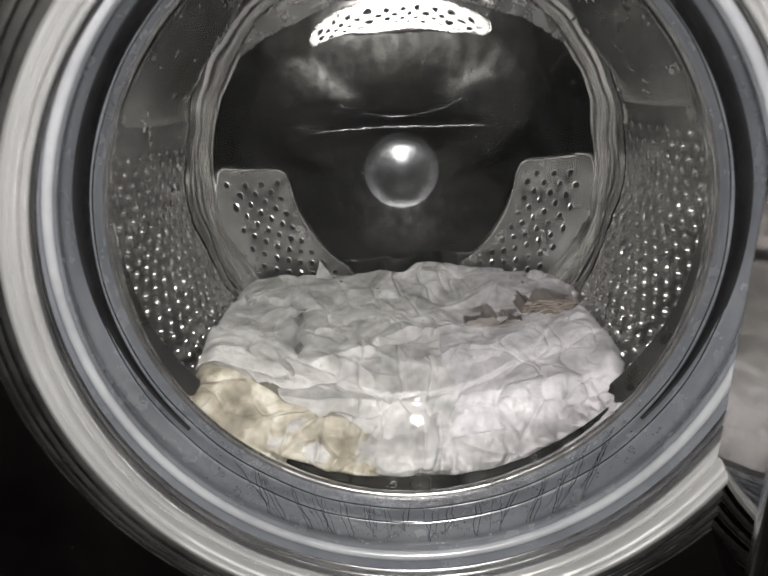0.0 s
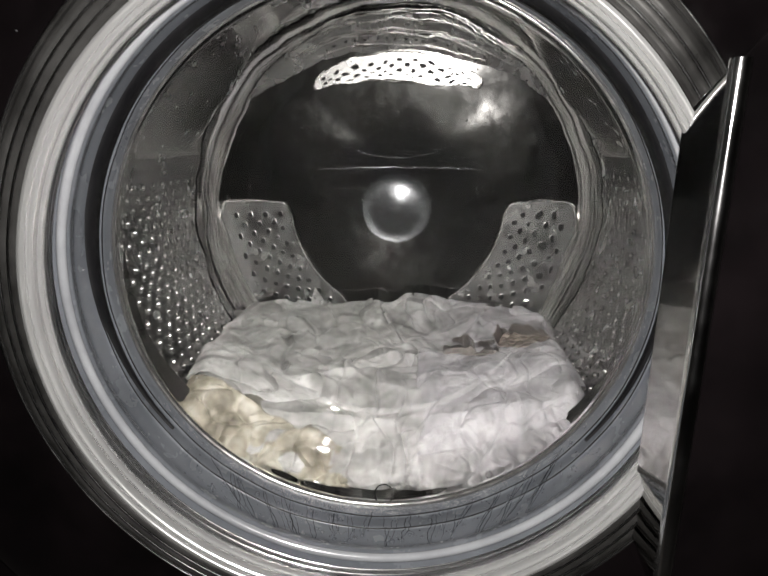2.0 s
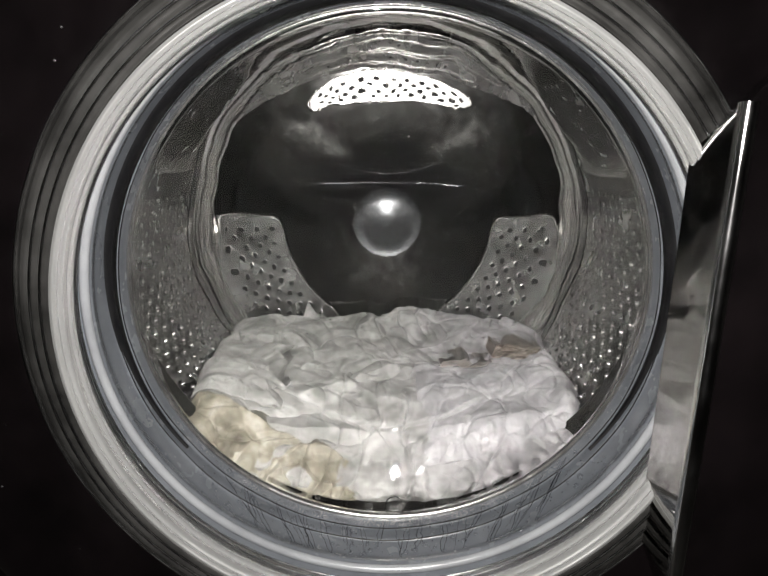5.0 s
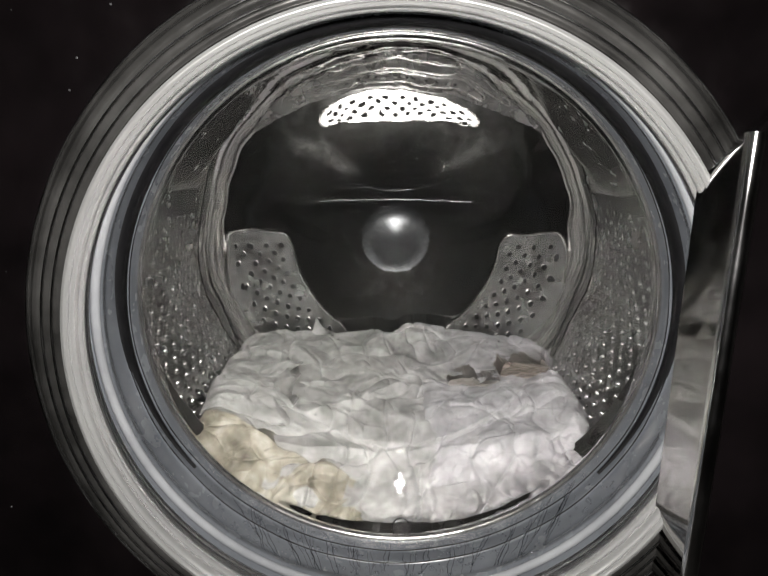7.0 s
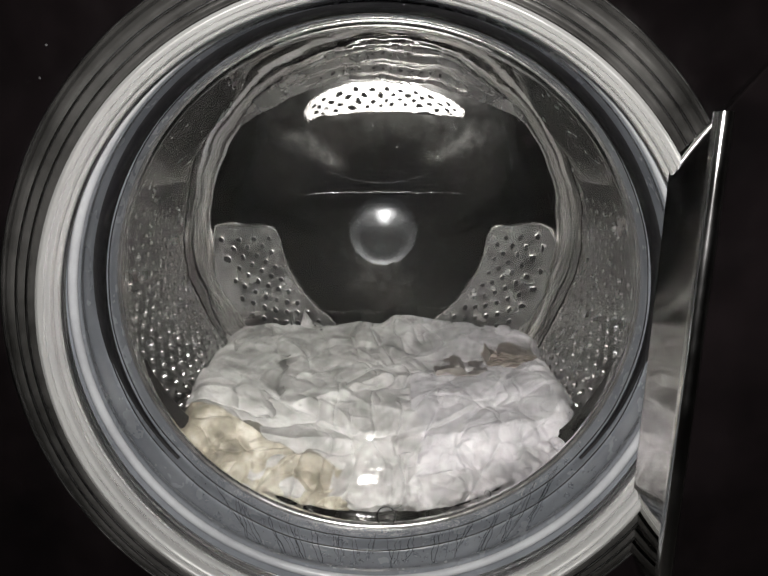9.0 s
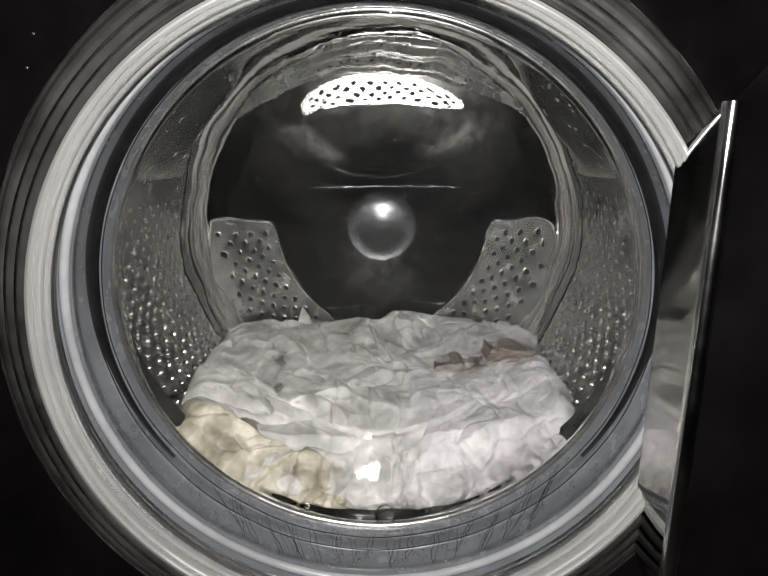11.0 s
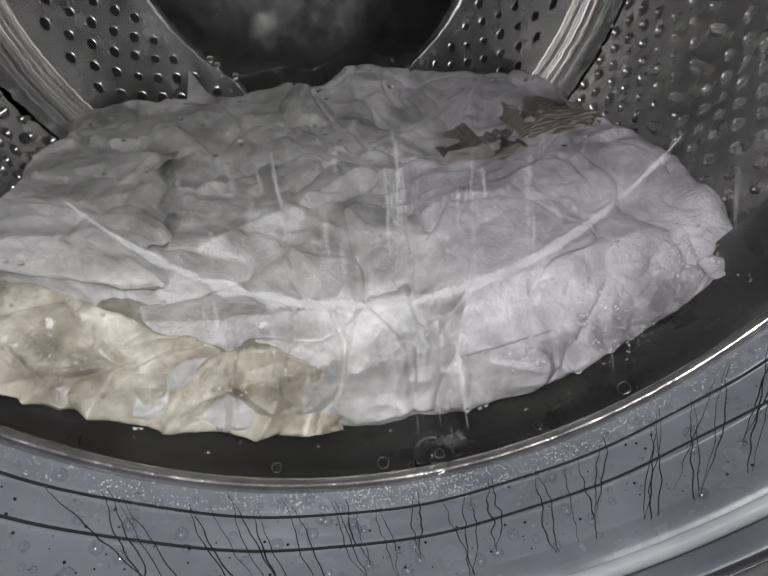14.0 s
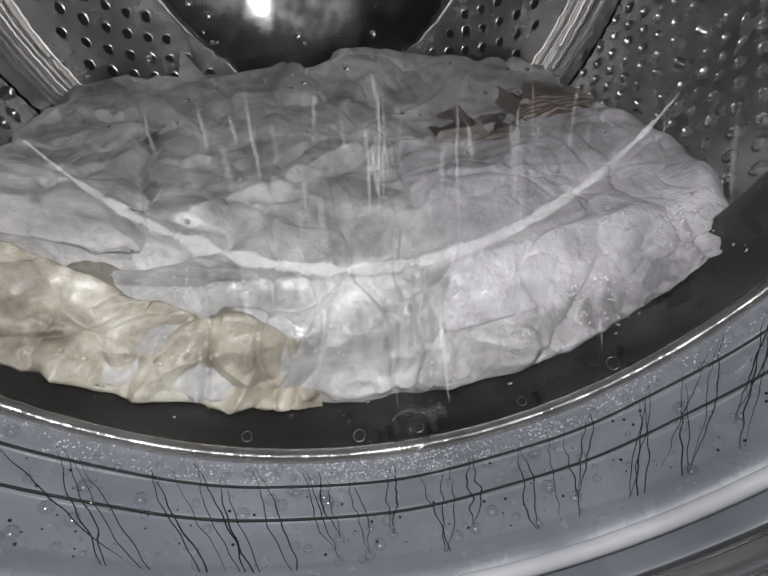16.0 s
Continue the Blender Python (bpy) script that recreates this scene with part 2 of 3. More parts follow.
def perforated(us, vs, place, hole, radius, lip, depth, shape=WALL_RINGS, sides=8):
    """A sheet of cells over the (u, v) grid; where hole(u, v) holds, the cell has a dimpled hole with a raised lip.
    place(u, v, h) gives the point at height h above the sheet; radius is in cells."""
    verts, faces, idx = [], [], {}

    def vert(key, u, v, h):
        if key not in idx:
            idx[key] = len(verts)
            verts.append(place(u, v, h))
        return idx[key]

    for i in range(len(us) - 1):
        for j in range(len(vs) - 1):
            u0, u1, v0, v1 = us[i], us[i + 1], vs[j], vs[j + 1]
            c = [vert((i, j), u0, v0, 0), vert((i + 0.5, j), (u0 + u1) / 2, v0, 0), vert((i + 1, j), u1, v0, 0), vert((i + 1, j + 0.5), u1, (v0 + v1) / 2, 0),
                 vert((i + 1, j + 1), u1, v1, 0), vert((i + 0.5, j + 1), (u0 + u1) / 2, v1, 0), vert((i, j + 1), u0, v1, 0), vert((i, j + 0.5), u0, (v0 + v1) / 2, 0)]
            uc, vc = (u0 + u1) / 2, (v0 + v1) / 2
            size = hole(uc, vc)
            if not size:
                faces.append(tuple(c))
                continue
            rings = []
            for q, up, down in shape:
                h = up * lip - down * depth
                rg = []
                for k in range(sides):
                    a = math.pi * 2 * k / sides - math.pi * 0.75
                    du, dv = math.cos(a) * radius * q * size * (u1 - u0), math.sin(a) * radius * q * size * (v1 - v0)
                    rg.append(len(verts))
                    verts.append(place(uc + du, vc + dv, h))
                rings.append(rg)
            prev = c
            for rg in rings:
                for k in range(sides):
                    m = (k + 1) % sides
                    faces.append((prev[k], prev[m], rg[m], rg[k]))
                prev = rg
    me = bpy.data.meshes.new("sheet")
    me.from_pydata(verts, [], faces)
    bm = bmesh.new()
    bm.from_mesh(me)
    bpy.data.meshes.remove(me)
    return bm


def tube(points, radius, sides=6, flat=1.0):
    """A bead or run along points, tapered at both ends."""
    verts, faces = [], []
    n = len(points)
    for i, p in enumerate(points):
        d = (Vector(points[min(i + 1, n - 1)]) - Vector(points[max(i - 1, 0)])).normalized()
        s = d.cross(Vector((0, 1, 0.3))).normalized()
        t = d.cross(s)
        w = radius * (0.25 + 0.75 * math.sin(math.pi * (i + 0.5) / n))
        for k in range(sides):
            a = 2 * math.pi * k / sides
            verts.append(Vector(p) + s * math.cos(a) * w + t * math.sin(a) * w * flat)
    for i in range(n - 1):
        for k in range(sides):
            m = (k + 1) % sides
            faces.append((i * sides + k, i * sides + m, (i + 1) * sides + m, (i + 1) * sides + k))
    faces.append(tuple(range(sides)))
    faces.append(tuple(range(n * sides - 1, (n - 1) * sides - 1, -1)))
    return verts, faces


def drop(p, r, squash, normal):
    """Half a bead of water on a surface."""
    q = Vector(normal).to_track_quat("Z", "Y")
    verts, faces = [], []
    rings, sides = 3, 8
    for i in range(rings):
        a = math.pi / 2 * i / rings
        for k in range(sides):
            b = 2 * math.pi * k / sides
            verts.append(Vector(p) + q @ Vector((r * math.cos(a) * math.cos(b), r * math.cos(a) * math.sin(b), r * squash * math.sin(a))))
    verts.append(Vector(p) + q @ Vector((0, 0, r * squash)))
    for i in range(rings - 1):
        for k in range(sides):
            m = (k + 1) % sides
            faces.append((i * sides + k, i * sides + m, (i + 1) * sides + m, (i + 1) * sides + k))
    for k in range(sides):
        faces.append(((rings - 1) * sides + k, (rings - 1) * sides + (k + 1) % sides, rings * sides))
    return verts, faces


def gather(pieces):
    verts, faces = [], []
    for v, f in pieces:
        o = len(verts)
        verts += [tuple(p) for p in v]
        faces += [tuple(i + o for i in g) for g in f]
    me = bpy.data.meshes.new("gathered")
    me.from_pydata(verts, [], faces)
    bm = bmesh.new()
    bm.from_mesh(me)
    bpy.data.meshes.remove(me)
    return bm


def polar(r, y, deg):
    a = radians(deg)
    return Vector((r * math.cos(a), y, AXIS + r * math.sin(a)))


# ---- room ----
def room():
    tagged(part("floor", box(-1.6, 1.6, -2.2, 0.9, -0.1, 0.0), TILE, smooth=False), "grey tiled floor under the washing machine", "floor", kind="structure")
    for name, b in (("wall_back", (-1.6, 1.6, 0.9, 1.0, 0, 2.5)), ("wall_front", (-1.6, 1.6, -2.3, -2.2, 0, 2.5)),
                    ("wall_left", (-1.7, -1.6, -2.3, 1.0, 0, 2.5)), ("wall_right", (1.6, 1.7, -2.3, 1.0, 0, 2.5))):
        tagged(part(name, box(*b), PLASTER, smooth=False), "plain plastered wall of the dark room", "wall", kind="structure")
    tagged(part("ceiling", box(-1.7, 1.7, -2.3, 1.0, 2.5, 2.6), PLASTER, smooth=False), "plain ceiling of the dark room", "ceiling", kind="structure")


# ---- washing machine ----
BACK_Y, BACK_TILT, DRUM_R = 0.350, math.tan(radians(7.4)), 0.224


def back_y(r):
    return BACK_Y - BACK_TILT * r


def washing_machine():
    wm = tagged(new("washing_machine"), "black-fronted washing machine with a steel drum, standing in the dark", "washing machine")
    # cabinet: front panel with a round opening, sides, top, back
    n, R, y0, y1 = 96, 0.262, -0.062, -0.05
    verts, faces = [], []
    for i in range(n):
        a = 2 * math.pi * i / n
        c, s = math.cos(a), math.sin(a)
        k = min(0.30 / max(abs(c), 1e-6), (0.40 if s > 0 else 0.46) / max(abs(s), 1e-6))
        for y in (y0, y1):
            verts += [(R * c, y, AXIS + R * s), (k * c, y, AXIS + k * s)]
    for i in range(n):
        j = (i + 1) % n
        a, b = 4 * i, 4 * j
        faces += [(a, a + 1, b + 1, b), (a + 2, b + 2, b + 3, a + 3), (a, b, b + 2, a + 2), (a + 1, a + 3, b + 3, b + 1)]
    part("front_panel", mesh_from(verts, faces), BLACK, wm, "glossy black front panel", smooth=False)
    for name, b in (("side_panel", (-0.302, -0.29, -0.05, 0.52, 0.04, 0.9)), ("side_panel", (0.29, 0.302, -0.05, 0.52, 0.04, 0.9)),
                    ("back_panel", (-0.29, 0.29, 0.51, 0.52, 0.04, 0.9)), ("top_panel", (-0.302, 0.302, -0.062, 0.52, 0.9, 0.925)), ("base_panel", (-0.29, 0.29, -0.05, 0.51, 0.04, 0.05))):
        part(name, box(*b, bevel=0.003), WHITE, wm, smooth=False)
    for x in (-0.25, 0.25):
        for y in (0.0, 0.46):
            bm = bmesh.new()
            bmesh.ops.create_cone(bm, cap_ends=True, segments=20, radius1=0.024, radius2=0.018, depth=0.042, matrix=Matrix.Translation((x, y, 0.021)))
            part("foot", bm, SEAM, wm, "black rubber foot", smooth=False)
    # outer tub, dark behind the holes
    part("tub", revolve([(0.172, -0.012), (0.262, -0.012), (0.275, 0.01), (0.275, 0.40), (0.0, 0.41)], 96), TUBDARK, wm, "dark plastic tub round the drum")

    drum = part("drum", revolve(rounded([(0.1705, 0.006), (0.174, 0.002), (0.19, 0.004), (0.216, 0.010), (DRUM_R + 0.0005, 0.022), (DRUM_R + 0.0005, 0.034)]), 160), STEEL, wm, "bare stainless steel drum")

    # side wall, pierced all round but for the smooth strips of the lifters
    step = 0.0098
    nu = int(2 * math.pi * DRUM_R / step)
    us = [2 * math.pi * i / nu for i in range(nu + 1)]
    vs = [0.034 + step * 0.93 * j for j in range(28)]

    def side_hole(u, v):
        d = math.degrees(u) % 360
        i, j = int(u / us[1]), int((v - 0.034) / (step * 0.93))
        if 12 < d < 64 or 116 < d < 168 or v < 0.045 or v > 0.285:
            return 0
        return 1.0 if (i + j) % 2 == 0 else 0.0

    def side_place(u, v, h):
        r = DRUM_R - h
        return (r * math.cos(u), v, AXIS + r * math.sin(u))

    part("drum_wall", perforated(us, vs, side_place, side_hole, 0.275, 0.0013, 0.007), STEEL, drum, "pierced and dimpled steel wall")

    # rim between wall and back plate: pressed beads
    part("back_rim", revolve(rounded([(DRUM_R, 0.284), (0.2228, 0.296), (0.2178, 0.2995), (0.2165, 0.3045), (0.2192, 0.3095), (0.2152, 0.3140), (0.2112, 0.3128), (0.2090, 0.3165), (0.2100, 0.3212), (0.2075, back_y(0.2075))], 4, 0.32), 180), BEAD, drum, "ribbed bright steel rim")

    # back plate: a smooth shallow dish with a low domed hub, and three pierced panels set on it
    hub_r = 0.042
    def ease(v):
        v = max(0.0, min(1.0, v))
        return v * v * (3 - 2 * v)

    dish, y = [(hub_r, back_y(hub_r))], back_y(hub_r)
    for k in range(60, 0, -1):
        r = hub_r * (k - 0.5) / 60
        slope = 0.070 * ease(r / 0.014) - (0.070 + BACK_TILT) * ease((r - 0.022) / 0.020)
        y -= slope * hub_r / 60
        dish.append((hub_r * (k - 1) / 60, y))
    dish.reverse()
    part("hub", revolve(dish, 96), HUB, drum, "low domed steel hub")

    def plate_wobble(a, r, y):
        d = math.degrees(a)
        rib = 0.0
        for mid in (-90, 30, 150):
            off = abs((d - mid + 180) % 360 - 180)
            half = 44 - 26 * min(1.0, max(0.0, (r - 0.05) / 0.13))
            rib = max(rib, ease((half - off) / 16))
        return r, y - 0.0009 * rib * ease(min((0.207 - r) / 0.04, (r - 0.057) / 0.05))

    part("back_plate", revolve([(0.0418 + 0.1672 * k / 40, back_y(0.0418 + 0.1672 * k / 40)) for k in range(41)], 240, wobble=plate_wobble), PLATE, drum, "dark polished steel back plate")
    # thin lines across the plate beside the hub; the level ones draw reflections
    def pressed(x0, z0, x1, z1, bow, thick):
        pts = []
        for k in range(41):
            t = k / 40
            x, z = x0 + (x1 - x0) * t, z0 + (z1 - z0) * t + bow * math.sin(math.pi * t)
            pts.append(Vector((x, back_y(math.hypot(x, z)) - 0.0006, AXIS + z)))
        part("plate_line", gather([tube(pts, thick, 8, 0.6)]), HUB, drum, "thin line on the steel, tracing reflections and creases")

    pressed(-0.125, 0.045, 0.125, 0.045, 0.003, 0.0009)
    pressed(-0.052, 0.009, 0.052, 0.009, 0.001, 0.0009)
    pressed(-0.066, 0.012, -0.036, -0.058, 0.0, 0.0005)
    pressed(0.066, 0.012, 0.036, -0.058, 0.0, 0.0005)
    pressed(-0.150, 0.125, 0.150, 0.125, -0.066, 0.0005)

    def panel_y(r):
        return back_y(0.166) - 0.098 * (r - 0.166) - 0.0048

    for mid, R0, R1, HALF, rows in ((90, 0.1405, 0.1725, 34.0, 6), (-150, 0.126, 0.2055, 33.0, 9), (-30, 0.126, 0.2055, 33.0, 9)):
        cols, arch = (22, 0.013) if mid == 90 else (18, 0.0)

        def panel_half(r):
            """The panel narrows at its rounded ends."""
            e = min(r - R0, R1 - r, 0.014) / 0.014
            return HALF - 7.0 * (1 - math.sqrt(max(0.0, 1 - (1 - e) ** 2)))

        us, vs = [-1 + 2 * i / cols for i in range(cols + 1)], [R0 + (R1 - R0) * j / rows for j in range(rows + 1)]

        def panel_place(u, r, h):
            r = max(R0, min(R1, r))
            a = radians(mid + u * panel_half(r))
            low = arch * u * u
            r += low * (R1 - r) / (R1 - R0)
            return (r * math.cos(a), panel_y(r) - h, AXIS + r * math.sin(a))

        def panel_hole(u, r):
            i, j = int((u + 1) / 2 * cols), int((r - R0) / (R1 - R0) * rows)
            if i in (0, cols - 1) or j in (0, rows - 1):
                return 0
            return 1.0 if (i + j) % 2 == 0 else 0.0

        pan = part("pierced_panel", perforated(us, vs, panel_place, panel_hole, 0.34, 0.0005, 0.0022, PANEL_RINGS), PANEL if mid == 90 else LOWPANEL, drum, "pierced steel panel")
        n = 40
        ring = [(-1 + 2 * k / n, R0) for k in range(n)] + [(1, R0 + (R1 - R0) * k / 16) for k in range(16)] + [(1 - 2 * k / n, R1) for k in range(n)] + [(-1, R1 - (R1 - R0) * k / 16) for k in range(16)]
        pts = [Vector(panel_place(u, r, 0)) for u, r in ring]
        verts, faces = [], []
        for k, q in enumerate(pts):
            out = (q - Vector(panel_place(0, (R0 + R1) / 2, 0))).normalized()
            for o, h in ((-0.0004, 0.0004), (0.0012, -0.0014), (0.0028, -0.0002), (0.0042, 0.0062)):
                verts.append(q + out * o + Vector((0, h, 0)))
        m = len(pts)
        for k in range(m):
            for t in range(3):
                faces.append((4 * k + t, 4 * k + t + 1, 4 * ((k + 1) % m) + t + 1, 4 * ((k + 1) % m) + t))
        part("panel_bead", mesh_from(verts, faces), BEAD, pan, "bright raised bead")
        # black sheet added behind the holes in place of their shade
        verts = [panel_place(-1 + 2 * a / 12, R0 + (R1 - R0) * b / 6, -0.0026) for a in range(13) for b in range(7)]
        part("panel_hole_shade", mesh_from(verts, [(7 * a + b, 7 * a + b + 1, 7 * a + b + 8, 7 * a + b + 7) for a in range(12) for b in range(6)]), SEAM, pan, "black sheet standing in for the shade behind the holes")
    # added steel crescent above the upper panel: its frames and dots draw reflected panels
    def crescent_point(deg, k, h=0.0):
        a = radians(deg)
        wide = max(0.0, math.sin(radians((deg - 36) / 108 * 180))) ** 0.8
        inner = 0.2078 - 0.0330 * wide
        r = inner + (0.2085 - inner) * k
        return (r * math.cos(a), back_y(inner) - 0.0035 - 0.020 * k * wide - h, AXIS + r * math.sin(a))

    verts = [crescent_point(37 + 106 * i / 80, j / 6) for i in range(81) for j in range(7)]
    band = part("reflection_band", mesh_from(verts, [(7 * i + j, 7 * i + j + 1, 7 * i + j + 8, 7 * i + j + 7) for i in range(80) for j in range(6)]), PANEL, drum, "steel band added for the wall's reflections above the upper panel")
    for d0, d1, k0, k1 in ((60, 120, 0.18, 0.50), (52, 128, 0.62, 0.92)):
        loop = []
        for k in range(97):
            c, q = math.cos(2 * math.pi * k / 96), math.sin(2 * math.pi * k / 96)
            u, v = math.copysign(abs(c) ** 0.2, c), math.copysign(abs(q) ** 0.3, q)
            loop.append(Vector(crescent_point((d0 + d1) / 2 + u * (d1 - d0) / 2, (k0 + k1) / 2 + v * (k1 - k0) / 2, 0.0003)))
        part("reflected_frame", gather([tube(loop, 0.0018, 6)]), BEAD, band, "bright frame standing in for a reflected panel's outline")
    for d in range(-6, 7):
        q = Vector(crescent_point(90 + d * 3.4, 0.34, 0.0002))
        part("hole", gather([drop(q, 0.0016, 0.15, Vector((0, -1, 0)))]), SEAM, band, "small dark dot standing in for a reflected hole")

    for mid in (38, 142):
        # broad smooth lifter on the wall
        verts, faces = [], []
        na, ny = 28, 18
        for i in range(na + 1):
            for j in range(ny + 1):
                a, y = radians(mid - 22 + 44 * i / na), 0.06 + 0.21 * j / ny
                k, q = abs(2 * i / na - 1), abs(2 * j / ny - 1)
                h = 0.022 * max(0.0, 1 - k ** 1.6) * max(0.0, 1 - q ** 6) - 0.0012 * (k > 0.97)
                verts.append((*[(DRUM_R - h - 0.0004) * math.cos(a)], y, AXIS + (DRUM_R - h - 0.0004) * math.sin(a)))
        for i in range(na):
            for j in range(ny):
                a = i * (ny + 1) + j
                faces.append((a, a + 1, a + ny + 2, a + ny + 1))
        part("lifter", mesh_from(verts, faces), STEEL, drum, "smooth low steel lifter")

    for y0, y1, a0, a1 in ((0.205, 0.262, 56, 124), (0.085, 0.150, 50, 84), (0.085, 0.150, 96, 130)):
        loop = []
        for k in range(96):
            t = 2 * math.pi * k / 96
            c, q = math.cos(t), math.sin(t)
            u, v = math.copysign(abs(c) ** 0.22, c), math.copysign(abs(q) ** 0.22, q)
            a = radians((a0 + a1) / 2 + u * (a1 - a0) / 2)
            loop.append((a, (y0 + y1) / 2 + v * (y1 - y0) / 2))
        verts, faces = [], []
        for k, (a, y) in enumerate(loop):
            n = Vector((y - (y0 + y1) / 2, (a - radians((a0 + a1) / 2)) * DRUM_R)).normalized()
            for o, h in ((-0.0035, -0.0004), (-0.0012, 0.0024), (0.0012, 0.0024), (0.0035, -0.0004)):
                yy, aa = y + n.x * o, a + n.y * o / DRUM_R
                verts.append(((DRUM_R - h) * math.cos(aa), yy, AXIS + (DRUM_R - h) * math.sin(aa)))
        for k in range(96):
            for t in range(3):
                faces.append((4 * k + t, 4 * k + t + 1, 4 * ((k + 1) % 96) + t + 1, 4 * ((k + 1) % 96) + t))
        part("stamped_frame", mesh_from(verts, faces), BEAD, drum, "bright frame pressed into the wall")

    # rubber seal: wall of the throat, two thin black seams, and the wet bright lip
    seal = part("seal", revolve(rounded([(0.1735, 0.010), (0.1690, 0.004), (0.1655, 0.0005), (0.1660, -0.0095), (0.1676, -0.0105), (0.1668, -0.0205), (0.1686, -0.0215), (0.1690, -0.034), (0.1672, -0.0385), (0.1660, -0.0420), (0.1672, -0.0455), (0.1740, -0.0475), (0.1800, -0.051), (0.1805, -0.060)], 4, 0.28), 220), RUBBER, wm, "wet blue-grey rubber door seal")
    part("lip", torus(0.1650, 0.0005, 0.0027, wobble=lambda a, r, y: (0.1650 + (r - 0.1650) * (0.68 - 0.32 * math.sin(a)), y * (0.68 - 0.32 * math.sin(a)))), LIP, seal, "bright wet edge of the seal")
    part("bead", torus(0.1682, -0.0465, 0.0026), SEALBEAD, seal, "rounded bead of the seal, coloured pale for its highlight")
    for y, r in ((-0.0100, 0.1663), (-0.0210, 0.1672)):
        part("seam", torus(r, y, 0.00042, 180, 6, lambda a, rr, yy: (rr, yy + 0.0005 * math.sin(5 * a + 1) + 0.0003 * math.sin(17 * a))), SEAM, seal, "thin black seam")
    # upper throat: black strip standing in for the shade in the seal's open fold
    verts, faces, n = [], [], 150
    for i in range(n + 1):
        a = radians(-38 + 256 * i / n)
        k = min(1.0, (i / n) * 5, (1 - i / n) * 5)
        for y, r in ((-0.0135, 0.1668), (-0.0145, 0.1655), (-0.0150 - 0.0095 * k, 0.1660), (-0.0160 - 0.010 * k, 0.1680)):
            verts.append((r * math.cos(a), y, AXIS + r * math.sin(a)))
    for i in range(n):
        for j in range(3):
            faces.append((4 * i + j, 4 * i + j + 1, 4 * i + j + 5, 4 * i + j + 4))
    part("channel_shade", mesh_from(verts, faces), SEAM, seal, "black strip for the shade in the seal's open fold")

    def crescent(a, r, y):
        low = max(0.0, min(1.0, (-math.sin(a) - 0.35) / 0.4))
        return 0.1738 + (r - 0.1738) * low + 0.012 * (1 - low) * (r > 0.174), y

    part("flange", revolve([(0.1700, 0.0095), (0.1770, 0.0150), (0.1850, 0.0260), (0.1880, 0.0420), (0.1800, 0.0520)], 160, wobble=crescent), TUBDARK, wm, "dark inner flange behind the glass")
    return wm


# ---- door ----
def glass_y(r):
    """The inward bulge of the door's glass."""
    if r > 0.112:
        return 0.003 + (0.162 - r) * 0.66
    return 0.036 + (0.112 - r) * 0.20


def ease_step(v):
    v = max(0.0, min(1.0, v))
    return v * v * (3 - 2 * v)


